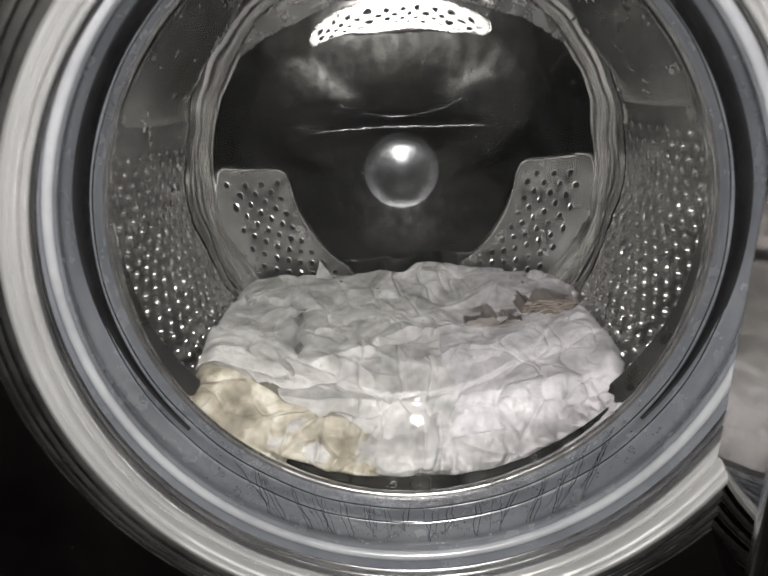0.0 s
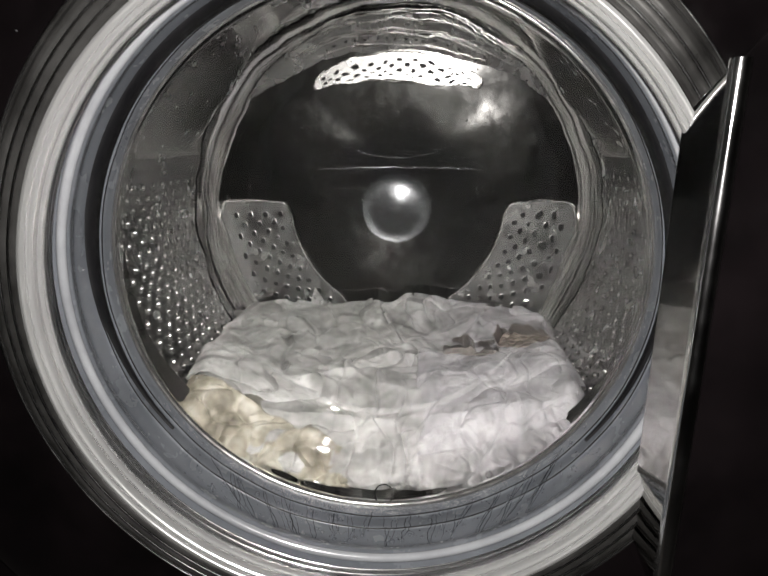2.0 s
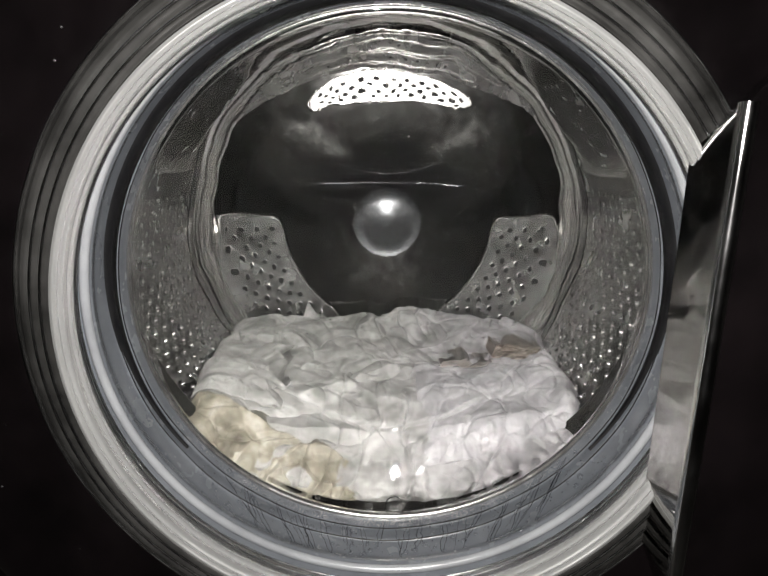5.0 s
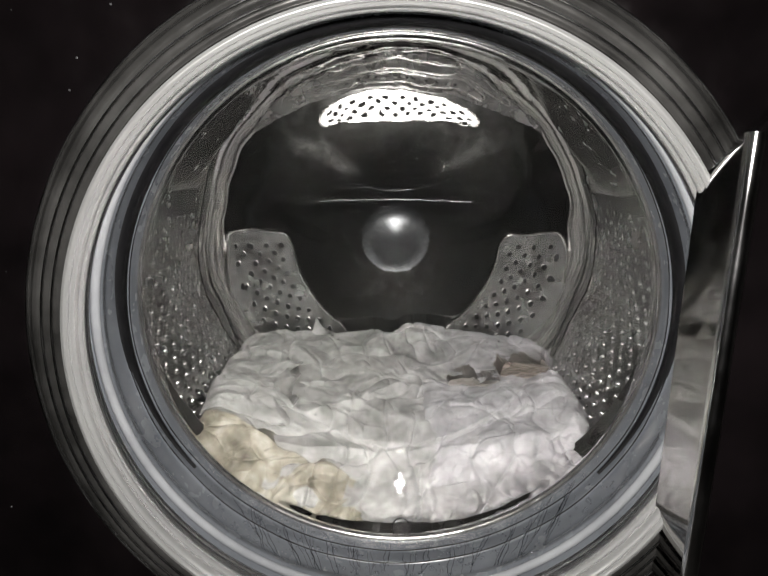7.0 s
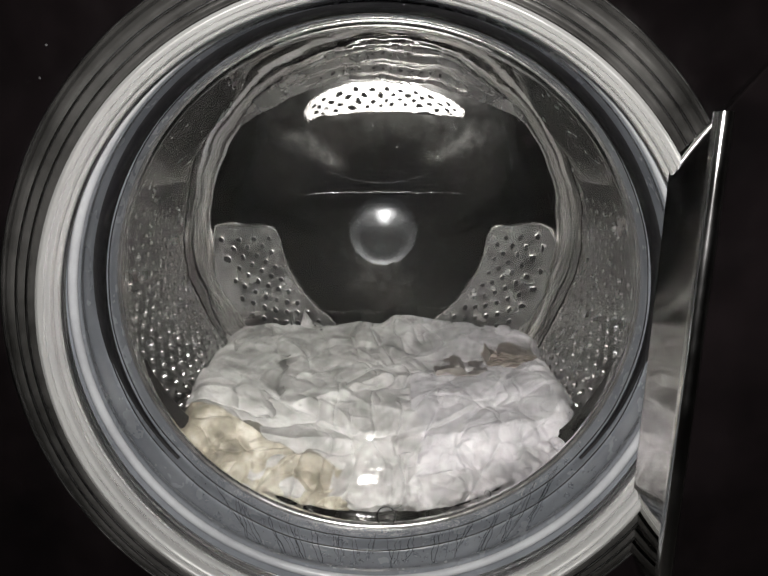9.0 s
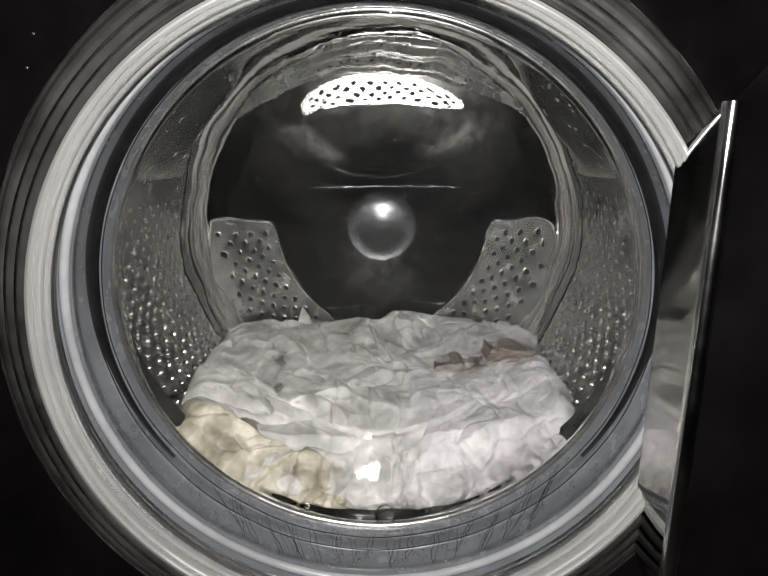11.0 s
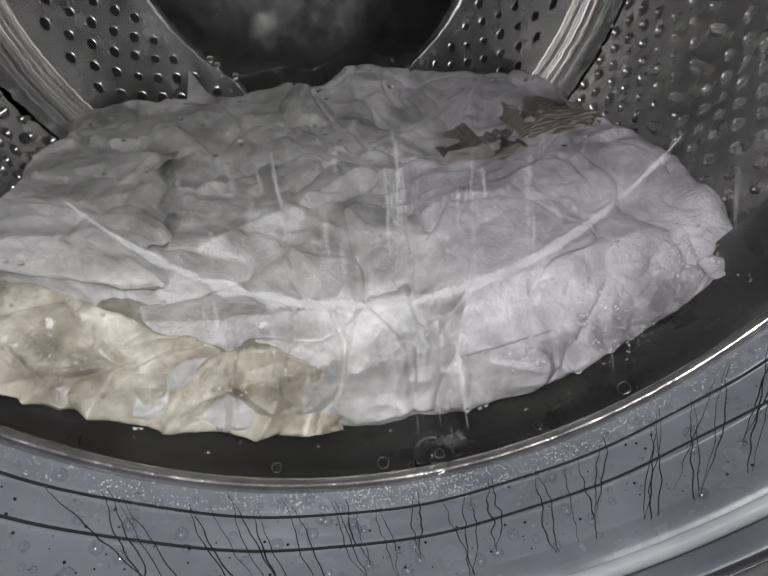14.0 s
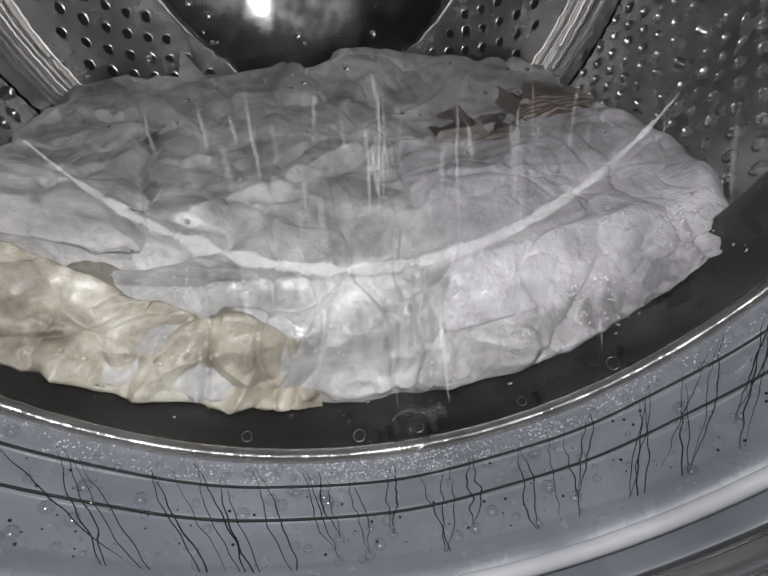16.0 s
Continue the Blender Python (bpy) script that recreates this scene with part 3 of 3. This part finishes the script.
def door():
    d = tagged(new("washer_door"), "closed round washer door, glass bowl in grey and chrome rings", "washer door")
    ring = [(0.1790, -0.0530), (0.1740, -0.0545), (0.1690, -0.0560), (0.1652, -0.0595), (0.1638, -0.0650), (0.1610, -0.0680), (0.1600, -0.0725), (0.1592, -0.0740)]
    part("inner_ring", revolve(rounded(ring, 4), 220), FUNNEL, d, "grey glossy inner ring")
    part("white_ring", revolve(rounded([(0.1592, -0.0738), (0.1578, -0.0755), (0.1580, -0.0785), (0.1590, -0.0797), (0.1580, -0.0812), (0.1584, -0.0850), (0.1598, -0.0862), (0.1592, -0.0876), (0.1606, -0.0896), (0.1624, -0.0890)], 4, 0.42), 220), PALE, d, "pale glossy ring")
    groove = [(0.1622, -0.0890), (0.1638, -0.0862), (0.1652, -0.0874), (0.1668, -0.0878), (0.1682, -0.0846), (0.1704, -0.0860), (0.1724, -0.0866), (0.1738, -0.0832), (0.1764, -0.0848), (0.1790, -0.0842), (0.1815, -0.0812), (0.1834, -0.0806), (0.1846, -0.0770)]
    part("trim_ring", revolve(rounded(groove, 4), 220), SMOKE, d, "grooved dark chrome trim ring")
    for r, y in ((0.1650, -0.0598), (0.1607, -0.0684), (0.1672, -0.0880), (0.1730, -0.0864), (0.1838, -0.0806)):
        part("line", torus(r, y, 0.0006, 180, 6), CHROME, d, "fine bright line")
    part("bezel", revolve(rounded([(0.1842, -0.0785), (0.1890, -0.0795), (0.2500, -0.0790), (0.2640, -0.0760), (0.2680, -0.0660), (0.2640, -0.0600)], 4), 160), BLACK, d, "glossy black door frame")
    # glass bowl, front face and back face
    front = [(0.1668, -0.001), (0.162, 0.003)] + [(r, glass_y(r)) for r in (0.156, 0.15, 0.145, 0.14, 0.135, 0.13, 0.126, 0.122, 0.119, 0.116)] + [(0.112, 0.0355), (0.108, 0.0368)] + [(r, glass_y(r)) for r in (0.104, 0.10, 0.095, 0.09, 0.085, 0.08, 0.07, 0.06, 0.04, 0.02, 0.008)] + [(0.0, 0.0575)]

    def ripple(a, r, y):
        """The pressed glass is a little uneven, most of all on its sloping side."""
        side = ease_step((r - 0.092) / 0.035) * ease_step((0.1655 - r) / 0.008)
        v = Vector((r * math.cos(a) * 38, r * math.sin(a) * 38, 2.0))
        return r, y + (0.00050 * noise.noise(v) + 0.00015 * noise.noise(v * 2.6)) * side + 0.00005 * noise.noise(v)

    shell = revolve(front, 240)
    rear = revolve([(r, y + 0.0040) for r, y in front], 240, wobble=ripple)
    me = bpy.data.meshes.new("rear")
    rear.to_mesh(me)
    rear.free()
    bmesh.ops.reverse_faces(shell, faces=shell.faces)
    shell.from_mesh(me)
    bpy.data.meshes.remove(me)
    bmesh.ops.bridge_loops(shell, edges=[e for e in shell.edges if e.is_boundary])
    bmesh.ops.recalc_face_normals(shell, faces=shell.faces)
    g = part("glass", shell, GLASS, d, "clear wet glass bowl")
    g.visible_shadow = False
    # highlight arc drawn as a pale film, fading towards its ends
    def fade(a, r, y):
        k = max(0.02, min(1.0, (-math.sin(a) - 0.5) / 0.4)) * max(0.12, 0.75 + 0.9 * noise.noise(Vector((a * 14, 3, 0))) + 0.4 * noise.noise(Vector((a * 110, 7, 0))))
        return 0.1118 + (r - 0.1118) * k, 0.0345 + (y - 0.0356) * k
    prof = [(0.1118 + 0.0030 * math.cos(q), 0.0356 + 0.0009 * math.sin(q)) for q in [2 * math.pi * k / 10 for k in range(11)]]
    r = part("glass_highlight_arc", revolve(prof, 620, -148, -32, fade), VEIL, g, "pale arc painting the highlight on the glass bowl's shoulder")
    r.visible_shadow = False
    # handle block with a mirrored inner face
    h = part("handle", prism([(0.1375, 0.088 + AXIS), (0.1375, -0.118 + AXIS), (0.150, -0.150 + AXIS), (0.235, -0.150 + AXIS), (0.262, 0.0 + AXIS), (0.235, 0.140 + AXIS), (0.165, 0.120 + AXIS)], -0.1125, -0.0785, 0.0015, 0.5), BLACK, d, "black glossy handle block", smooth=False)
    part("mirror_face", prism([(0.1360, 0.087 + AXIS), (0.1360, -0.117 + AXIS), (0.1372, -0.117 + AXIS), (0.1372, 0.087 + AXIS)], -0.1105, -0.0795, 0.0003, 0.5), MIRROR, h, "mirror-bright inner face", smooth=False)
    rows = []
    for x, y in ((0.1356, -0.1104), (0.1357, -0.1128), (0.1366, -0.1146), (0.1384, -0.1154), (0.1406, -0.1152), (0.1422, -0.1140), (0.1426, -0.1122)):
        rows.append([(x, y, AXIS + z) for z in (0.106, 0.085, 0.04, 0.0, -0.05, -0.10, -0.119)])
    verts = [p for r in rows for p in r]
    part("edge_strip", mesh_from(verts, [(7 * i + j, 7 * i + j + 1, 7 * i + j + 8, 7 * i + j + 7) for i in range(6) for j in range(6)]), CHROME, h, "rounded chrome edge")
    return d


def lint():
    """Pale specks of lint and dried drops on the black frame."""
    rng, pieces = random.Random(8), []
    for _ in range(70):
        a, r = rng.uniform(60, 260), rng.uniform(0.192, 0.262)
        p = polar(r, -0.0796, a)
        pieces.append(drop(p, rng.choice((0.0002, 0.0003, 0.0003, 0.0006)), 0.3, Vector((0, -1, 0))))
    tagged(part("lint", gather(pieces), FUNNEL), "pale specks of lint on the black door frame", "lint", kind="stuff")


# ---- laundry ----
def crease(v, sharp):
    return (1 - min(1.0, abs(noise.noise(v)) * 2.0)) ** sharp


def fold(x, y, z, k):
    """Height of the cloth's crumples: broad folds, sharp creases, small wrinkles."""
    w = noise.noise_vector(Vector((x * 9 + k, y * 9, z * 9))) * 0.035
    u = noise.noise_vector(Vector((x * 31 + k, y * 31, z * 31))) * 0.008
    x, y, z = x + w.x + u.x, y + w.y + u.y, z + w.z + u.z
    broad = noise.noise(Vector((x * 10 + k, y * 12, z * 9)))
    mid = noise.noise(Vector((x * 24 + k, y * 26, z * 22)))
    p, q = 0.86 * x + 0.5 * y, 0.86 * y - 0.5 * x
    f1 = crease(Vector((p * 6 - k, q * 19, z * 12 + 3)), 2.5)
    p, q = 0.8 * x - 0.6 * y, 0.8 * y + 0.6 * x
    f2 = crease(Vector((p * 9, q * 27 + k, z * 14)), 2.5)
    p, q = 0.95 * x + 0.3 * y, 0.95 * y - 0.3 * x
    f3 = crease(Vector((p * 16 + k, q * 52, z * 24)), 2)
    f4 = crease(Vector((x * 62, y * 70 + k, z * 44)), 2)
    f5 = crease(Vector((x * 125 + k, y * 110, z * 80)), 2)
    calm = 0.4 + 0.6 * max(0.0, min(1.0, 0.5 + 1.6 * noise.noise(Vector((x * 17 - 4, y * 17, z * 17 + k)))))
    fine = noise.noise(Vector((x * 110, y * 80 + k, z * 60)))
    g1 = crease(Vector((p * 11 + 7, q * 24 - k, z * 14)), 9)
    g2 = crease(Vector((x * 32 - k, y * 19, z * 22 + 9)), 10)
    return 0.0100 * broad + 0.0052 * mid + 0.0046 * f1 + 0.0030 * f2 * calm + 0.0022 * f3 * calm - 0.0046 * g1 - 0.0034 * g2 * calm - 0.0010 * f4 - 0.0002 * f5 + 0.0005 * fine * calm + 0.0005


def pile_point(s, v):
    """The pile's upper surface: s across (-1 to 1), v from the glass (0) to the drum's back (1)."""
    th = radians(60.0 * s)
    stations = (0.0, 0.10, 0.22, 0.45, 0.72, 1.0)
    ys = (0.0300, 0.044, 0.062, 0.120, 0.205, 0.292)
    zc = (-0.1800, -0.156, -0.133, -0.128, -0.119, -0.094)
    zs = (-0.1120, -0.106, -0.103, -0.107, -0.114, -0.121)
    xs = (0.1480, 0.154, 0.159, 0.169, 0.181, 0.190)
    for i in range(5):
        if v <= stations[i + 1] or i == 4:
            break
    t = (v - stations[i]) / (stations[i + 1] - stations[i])
    y, c, e, w = (q[i] + (q[i + 1] - q[i]) * t for q in (ys, zc, zs, xs))
    round_front = max(0.0, 1 - v / 0.35)
    flat = s * w
    bow = w * math.sin(th) / math.sin(radians(60))
    x = (flat * (1 - round_front) + bow * round_front) * (0.985 if s > 0.6 else 1 - 0.015 * max(0.0, s) / 0.6)
    pw = (1 - math.cos(th)) / (1 - math.cos(radians(60)))
    z = c + (e - c) * (pw * round_front + (1 - round_front) * abs(s) ** 2.4)
    droop = max(0.0, (abs(s) - 0.84) / 0.16)
    return x, y, z - 0.015 * droop * droop


def cloth(name, s0, s1, v0, v1, ns, nv, lift, seed, material, ragged=0.0, thick=0.004, taper=0.0, lens=False):
    """A sheet laid over the pile, with folds, a ragged edge and a turned-down hem."""
    verts, faces = [], []
    for i in range(ns + 1):
        for j in range(nv + 1):
            a, b = i / ns, j / nv
            s, v = s0 + (s1 - s0) * a, v0 + (v1 - v0) * b
            v = v0 + (v - v0) * (1 - taper * a)
            if lens:
                vm = (v0 + v1) / 2 + (v1 - v0) * 0.5 * (a - 0.5)
                v = vm + (v - vm) * max(0.05, math.sin(math.pi * a)) ** 0.6
            if ragged:
                n1 = noise.noise(Vector((a * 9, b * 2, seed)))
                n2 = noise.noise(Vector((b * 7, a * 2, seed + 5)))
                v += ragged * n1 * b
                s += ragged * 1.4 * n2 * a
            x, y, z = pile_point(max(-1.05, min(1.05, s)), v)
            edge = min(1.0, min(a, 1 - a, b, 1 - b) * 9)
            f = fold(x, y, z, 2.0)
            if seed != 2.0:
                f = 0.6 * f + (0.85 if seed == 9.0 else 0.5) * fold(x, y, z, seed)
            calm = min(1.0, 0.8 + v)
            back = min(1.0, v * 5)
            f += (1 - back) * (0.0055 * crease(Vector((x * 15 + z * 12 + seed, z * 40 - x * 14, 2)), 2.5) + 0.0030 * crease(Vector((x * 30 - z * 25, z * 70 + x * 20 + seed, 5)), 2) - 0.003)
            f -= 0.0036 * crease(Vector((x * 42 + seed, z * 6, y * 8)), 2) * (1 - back)
            k = f * calm * (0.35 + 0.65 * min(1.0, v * 40)) * (1 + 0.7 * (1 - back)) + lift - (1 - edge) * (1 - edge) * min(thick, 0.005)
            # near the glass the cloth lies flat on it; further in it heaps up
            verts.append((x, y + (0.0055 - k) * (1 - back), AXIS + z + k * (0.25 + 0.75 * back)))
    for i in range(ns):
        for j in range(nv):
            p = i * (nv + 1) + j
            faces.append((p, p + nv + 1, p + nv + 2, p + 1))
    me = bpy.data.meshes.new(name)
    me.from_pydata(verts, [], faces)
    bm = bmesh.new()
    bm.from_mesh(me)
    bpy.data.meshes.remove(me)
    # body of the heap beneath it
    border = [e for e in bm.edges if e.is_boundary]
    ex = bmesh.ops.extrude_edge_only(bm, edges=border)
    for q in ex["geom"]:
        if isinstance(q, bmesh.types.BMVert):
            q.co.z -= thick
            q.co.y += 0.04
    ob = part(name, bm, material)
    return ob


def laundry():
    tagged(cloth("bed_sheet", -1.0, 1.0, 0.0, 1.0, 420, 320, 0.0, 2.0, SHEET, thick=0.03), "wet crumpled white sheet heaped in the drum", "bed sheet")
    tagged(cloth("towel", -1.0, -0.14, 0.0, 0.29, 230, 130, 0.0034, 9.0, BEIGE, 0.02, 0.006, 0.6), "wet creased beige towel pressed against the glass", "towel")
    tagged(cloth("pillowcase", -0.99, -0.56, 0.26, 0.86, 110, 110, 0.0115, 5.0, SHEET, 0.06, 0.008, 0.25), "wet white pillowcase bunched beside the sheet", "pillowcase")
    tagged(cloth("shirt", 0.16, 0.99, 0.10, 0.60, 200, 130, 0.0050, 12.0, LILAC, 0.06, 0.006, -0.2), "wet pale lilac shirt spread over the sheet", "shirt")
    tagged(cloth("shirt_collar", 0.60, 0.90, 0.62, 0.735, 60, 36, 0.0060, 2.0, LINED, 0.008, 0.002, 0.0, True), "brown striped collar among the white folds", "collar")
    tagged(cloth("dark_ribbon", 0.30, 0.60, 0.588, 0.622, 70, 24, 0.0046, 2.0, DARKCLOTH, 0.012, 0.002, 0.0, True), "dark wet ribbon caught in the sheet", "ribbon")
    spike = mesh_from([(-0.101, 0.290, AXIS - 0.112), (-0.078, 0.287, AXIS - 0.110), (-0.094, 0.293, AXIS - 0.088), (-0.090, 0.300, AXIS - 0.112)], [(0, 1, 2), (1, 3, 2), (3, 0, 2), (0, 3, 1)])
    tagged(part("washcloth", spike, SHEET, smooth=False), "pointed corner of a white washcloth on the pile", "washcloth")


# ---- water ----
def water_material(name, tint):
    m, nt, b = nodes_of(name)
    b.inputs["Base Color"].default_value = (*tint, 1)
    b.inputs["Roughness"].default_value = 0.025
    b.inputs["IOR"].default_value = 1.36
    b.inputs["Transmission Weight"].default_value = 1.0
    return m


DROPS = water_material("water_drops", (0.96, 0.97, 0.98))
# near-black gloss; on the runs it paints the dark edge that refraction gives
RUNS = surface("dark_wet_gloss", (0.006, 0.007, 0.009), (0.025, 0.027, 0.032), (0.08, 0.2), 0.0, 60, None, 0.3)


def on_seal(deg, y):
    r = 0.1658 if y > -0.0105 else 0.1666 + (0.0105 + y) * -0.06
    return polar(r - 0.0002, y, deg), Vector((-math.cos(radians(deg)), 0, -math.sin(radians(deg))))


def on_glass(x, z):
    r = math.hypot(x, z)
    return Vector((x, glass_y(r) - 0.0004, AXIS + z))


def wet(name, pieces, label, category, material=None, group=""):
    ob = part(name, gather(pieces), material or DROPS)
    tagged(ob, label, category, group, "" if group else "stuff")
    ob.visible_shadow = False


def water():
    rng = random.Random(4)
    # beads and runs on the seal's lower wall
    beads = []
    for _ in range(260):
        p, n = on_seal(rng.uniform(-140, -36), rng.uniform(-0.036, -0.004))
        beads.append(drop(p, rng.choice((0.0004, 0.0005, 0.0006, 0.0008, 0.0011, 0.0015, 0.0022)), 0.8, n))
    runs = []

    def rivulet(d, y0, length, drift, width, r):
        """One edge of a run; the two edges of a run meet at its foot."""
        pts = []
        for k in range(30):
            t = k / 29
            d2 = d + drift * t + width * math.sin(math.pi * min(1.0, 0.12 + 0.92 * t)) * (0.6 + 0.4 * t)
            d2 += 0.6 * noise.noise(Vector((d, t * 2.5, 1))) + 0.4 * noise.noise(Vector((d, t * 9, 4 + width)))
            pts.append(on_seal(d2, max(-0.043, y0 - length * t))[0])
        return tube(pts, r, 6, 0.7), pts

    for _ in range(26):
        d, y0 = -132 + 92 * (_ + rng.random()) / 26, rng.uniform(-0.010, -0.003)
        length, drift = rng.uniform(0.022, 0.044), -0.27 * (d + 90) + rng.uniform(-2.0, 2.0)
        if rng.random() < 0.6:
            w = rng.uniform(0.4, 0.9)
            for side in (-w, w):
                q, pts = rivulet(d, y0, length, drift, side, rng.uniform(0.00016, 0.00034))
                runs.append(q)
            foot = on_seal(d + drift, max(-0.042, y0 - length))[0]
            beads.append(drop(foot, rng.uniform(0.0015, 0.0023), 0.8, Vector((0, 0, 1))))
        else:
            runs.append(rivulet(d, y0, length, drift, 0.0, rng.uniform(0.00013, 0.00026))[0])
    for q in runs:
        wet("water_run", [q], "run of wash water down the rubber seal, its refracted dark edge coloured in", "water run", RUNS, "water runs on the seal")
    # tiny dark beads strewn over the seal's lower wall
    specks = []
    for _ in range(130):
        p, n = on_seal(rng.uniform(-140, -36), rng.uniform(-0.036, -0.010))
        specks.append(drop(p, rng.choice((0.00015, 0.0002, 0.0003, 0.0005)), 0.6, n))
    wet("dark_specks", specks, "dark specks on the wet rubber seal", "dirt", RUNS)
    wet("water_drops", beads, "clear water drops on the rubber seal", "water drops", WATER)
    foam = []
    for _ in range(3000):
        p, n = on_seal(rng.gauss(-90, 24), rng.uniform(-0.0095, -0.001))
        foam.append(drop(p, rng.choice((0.00008, 0.0001, 0.00013, 0.00017, 0.0003)), 0.9, n))
    wet("foam", foam, "fine white foam along the seal's wet lip", "foam", FOAM)
    # streaks and drops on the glass
    streaks = []
    for _ in range(95):
        x = rng.gauss(0.005, 0.055)
        z = rng.uniform(-0.13, -0.05)
        ln, lean = rng.uniform(0.008, 0.034), rng.uniform(-0.002, 0.002)
        if math.hypot(x, z - ln) > 0.155:
            continue
        pts = [on_glass(x + lean * k / 11 + 0.0007 * noise.noise(Vector((x * 90, k * 0.35, 0))), z - ln * k / 11) for k in range(12)]
        streaks.append(tube(pts, rng.uniform(0.0003, 0.0009), 6, 0.3))
    for q in streaks:
        wet("water_streak", [q], "vertical streak of water on the door glass", "water streak", STREAK, "streaks on the glass")
    spots = []
    for _ in range(640):
        a, r = rng.uniform(0, 2 * math.pi), 0.158 * math.sqrt(rng.random())
        x, z = r * math.cos(a), r * math.sin(a)
        if z > -0.03 and rng.random() < 0.55:
            continue
        spots.append(drop(on_glass(x, z), rng.choice((0.0003, 0.0005, 0.0007, 0.0010)), 0.8, Vector((0, -1, 0))))
    wet("glass_drops", spots, "small water drops on the door glass", "water drops")
    spots = []
    for cx, cz, spread, n in ((0.070, -0.121, 0.010, 130), (0.095, -0.097, 0.007, 110), (0.042, -0.134, 0.007, 80), (-0.06, -0.125, 0.012, 60), (-0.005, -0.130, 0.018, 60)):
        for _ in range(n):
            x, z = rng.gauss(cx, spread), rng.gauss(cz, spread * 0.5)
            if math.hypot(x, z) < 0.158:
                spots.append(drop(on_glass(x, z), rng.uniform(0.0002, 0.0005), 0.8, Vector((0, -1, 0))))
    wet("froth", spots, "patches of white froth on the door glass", "froth", FOAM)
    far = []
    for _ in range(170):
        a, r = rng.uniform(0, 2 * math.pi), rng.uniform(0.045, 0.2)
        far.append(drop(Vector((r * math.cos(a), back_y(r) - 0.002, AXIS + r * math.sin(a))), rng.uniform(0.0005, 0.0013), 0.7, Vector((0, -1, 0))))
    wet("drum_drops", far, "water drops on the drum's back plate", "water drops")
    cluster = []
    for _ in range(46):
        x, z, r = rng.gauss(0.0135, 0.0028), rng.gauss(-0.1555, 0.0026), rng.uniform(0.0003, 0.0010)
        p = Vector((x, glass_y(0.156) - 0.001, AXIS + z))
        cluster += [drop(p, r, 0.9, Vector((0, -1, 0))), drop(p, r, 0.9, Vector((0, 1, 0)))]
    wet("bubble_cluster", cluster, "cluster of tiny soap bubbles beside a large one", "bubbles", FILM)
    # soap bubbles by the lip
    for x, r in ((0.0045, 0.0070), (-0.013, 0.0022), (0.076, 0.0024), (0.008, 0.0018), (-0.05, 0.0018), (0.045, 0.0017)):
        z = -math.sqrt(0.1615 ** 2 - x * x) + r * 0.45
        bm = bmesh.new()
        bmesh.ops.create_uvsphere(bm, u_segments=32, v_segments=20, radius=r, matrix=Matrix.Translation((x, glass_y(0.158) - r * 0.45, AXIS + z)))
        ob = tagged(part("soap_bubble", bm, FILM), "clear soap bubble clinging to the glass by the lip", "bubble", "soap bubbles along the lip")
        ob.visible_shadow = False


# ---- the torch beside the lens ----
def torch():
    t = tagged(new("phone_torch"), "small lit phone torch held before the washer", "torch")
    m, nt, b = nodes_of("torch_light")
    b.inputs["Base Color"].default_value = (0.8, 0.8, 0.8, 1)
    b.inputs["Emission Color"].default_value = (1.0, 0.975, 0.95, 1)
    b.inputs["Emission Strength"].default_value = TORCH
    off = Vector((0.0, 0.016, 0.004))
    bm = bmesh.new()
    bmesh.ops.create_circle(bm, cap_ends=True, segments=20, radius=0.0035, matrix=Matrix.Translation(off))
    for f in bm.faces:
        if f.normal.z > 0:
            f.normal_flip()
    part("lamp", bm, m, t, "glowing white light", smooth=False)
    bm = bmesh.new()
    bmesh.ops.create_cone(bm, cap_ends=True, segments=20, radius1=0.005, radius2=0.005, depth=0.004, matrix=Matrix.Translation(off + Vector((0, 0, 0.003))))
    part("housing", bm, BLACK, t, "black housing", smooth=False)
    return t


room()
machine = washing_machine()
washer_door = door()
lint()
laundry()
water()
phone_torch = torch()


def motions():
    walk(phone_torch, POSES)


motions()
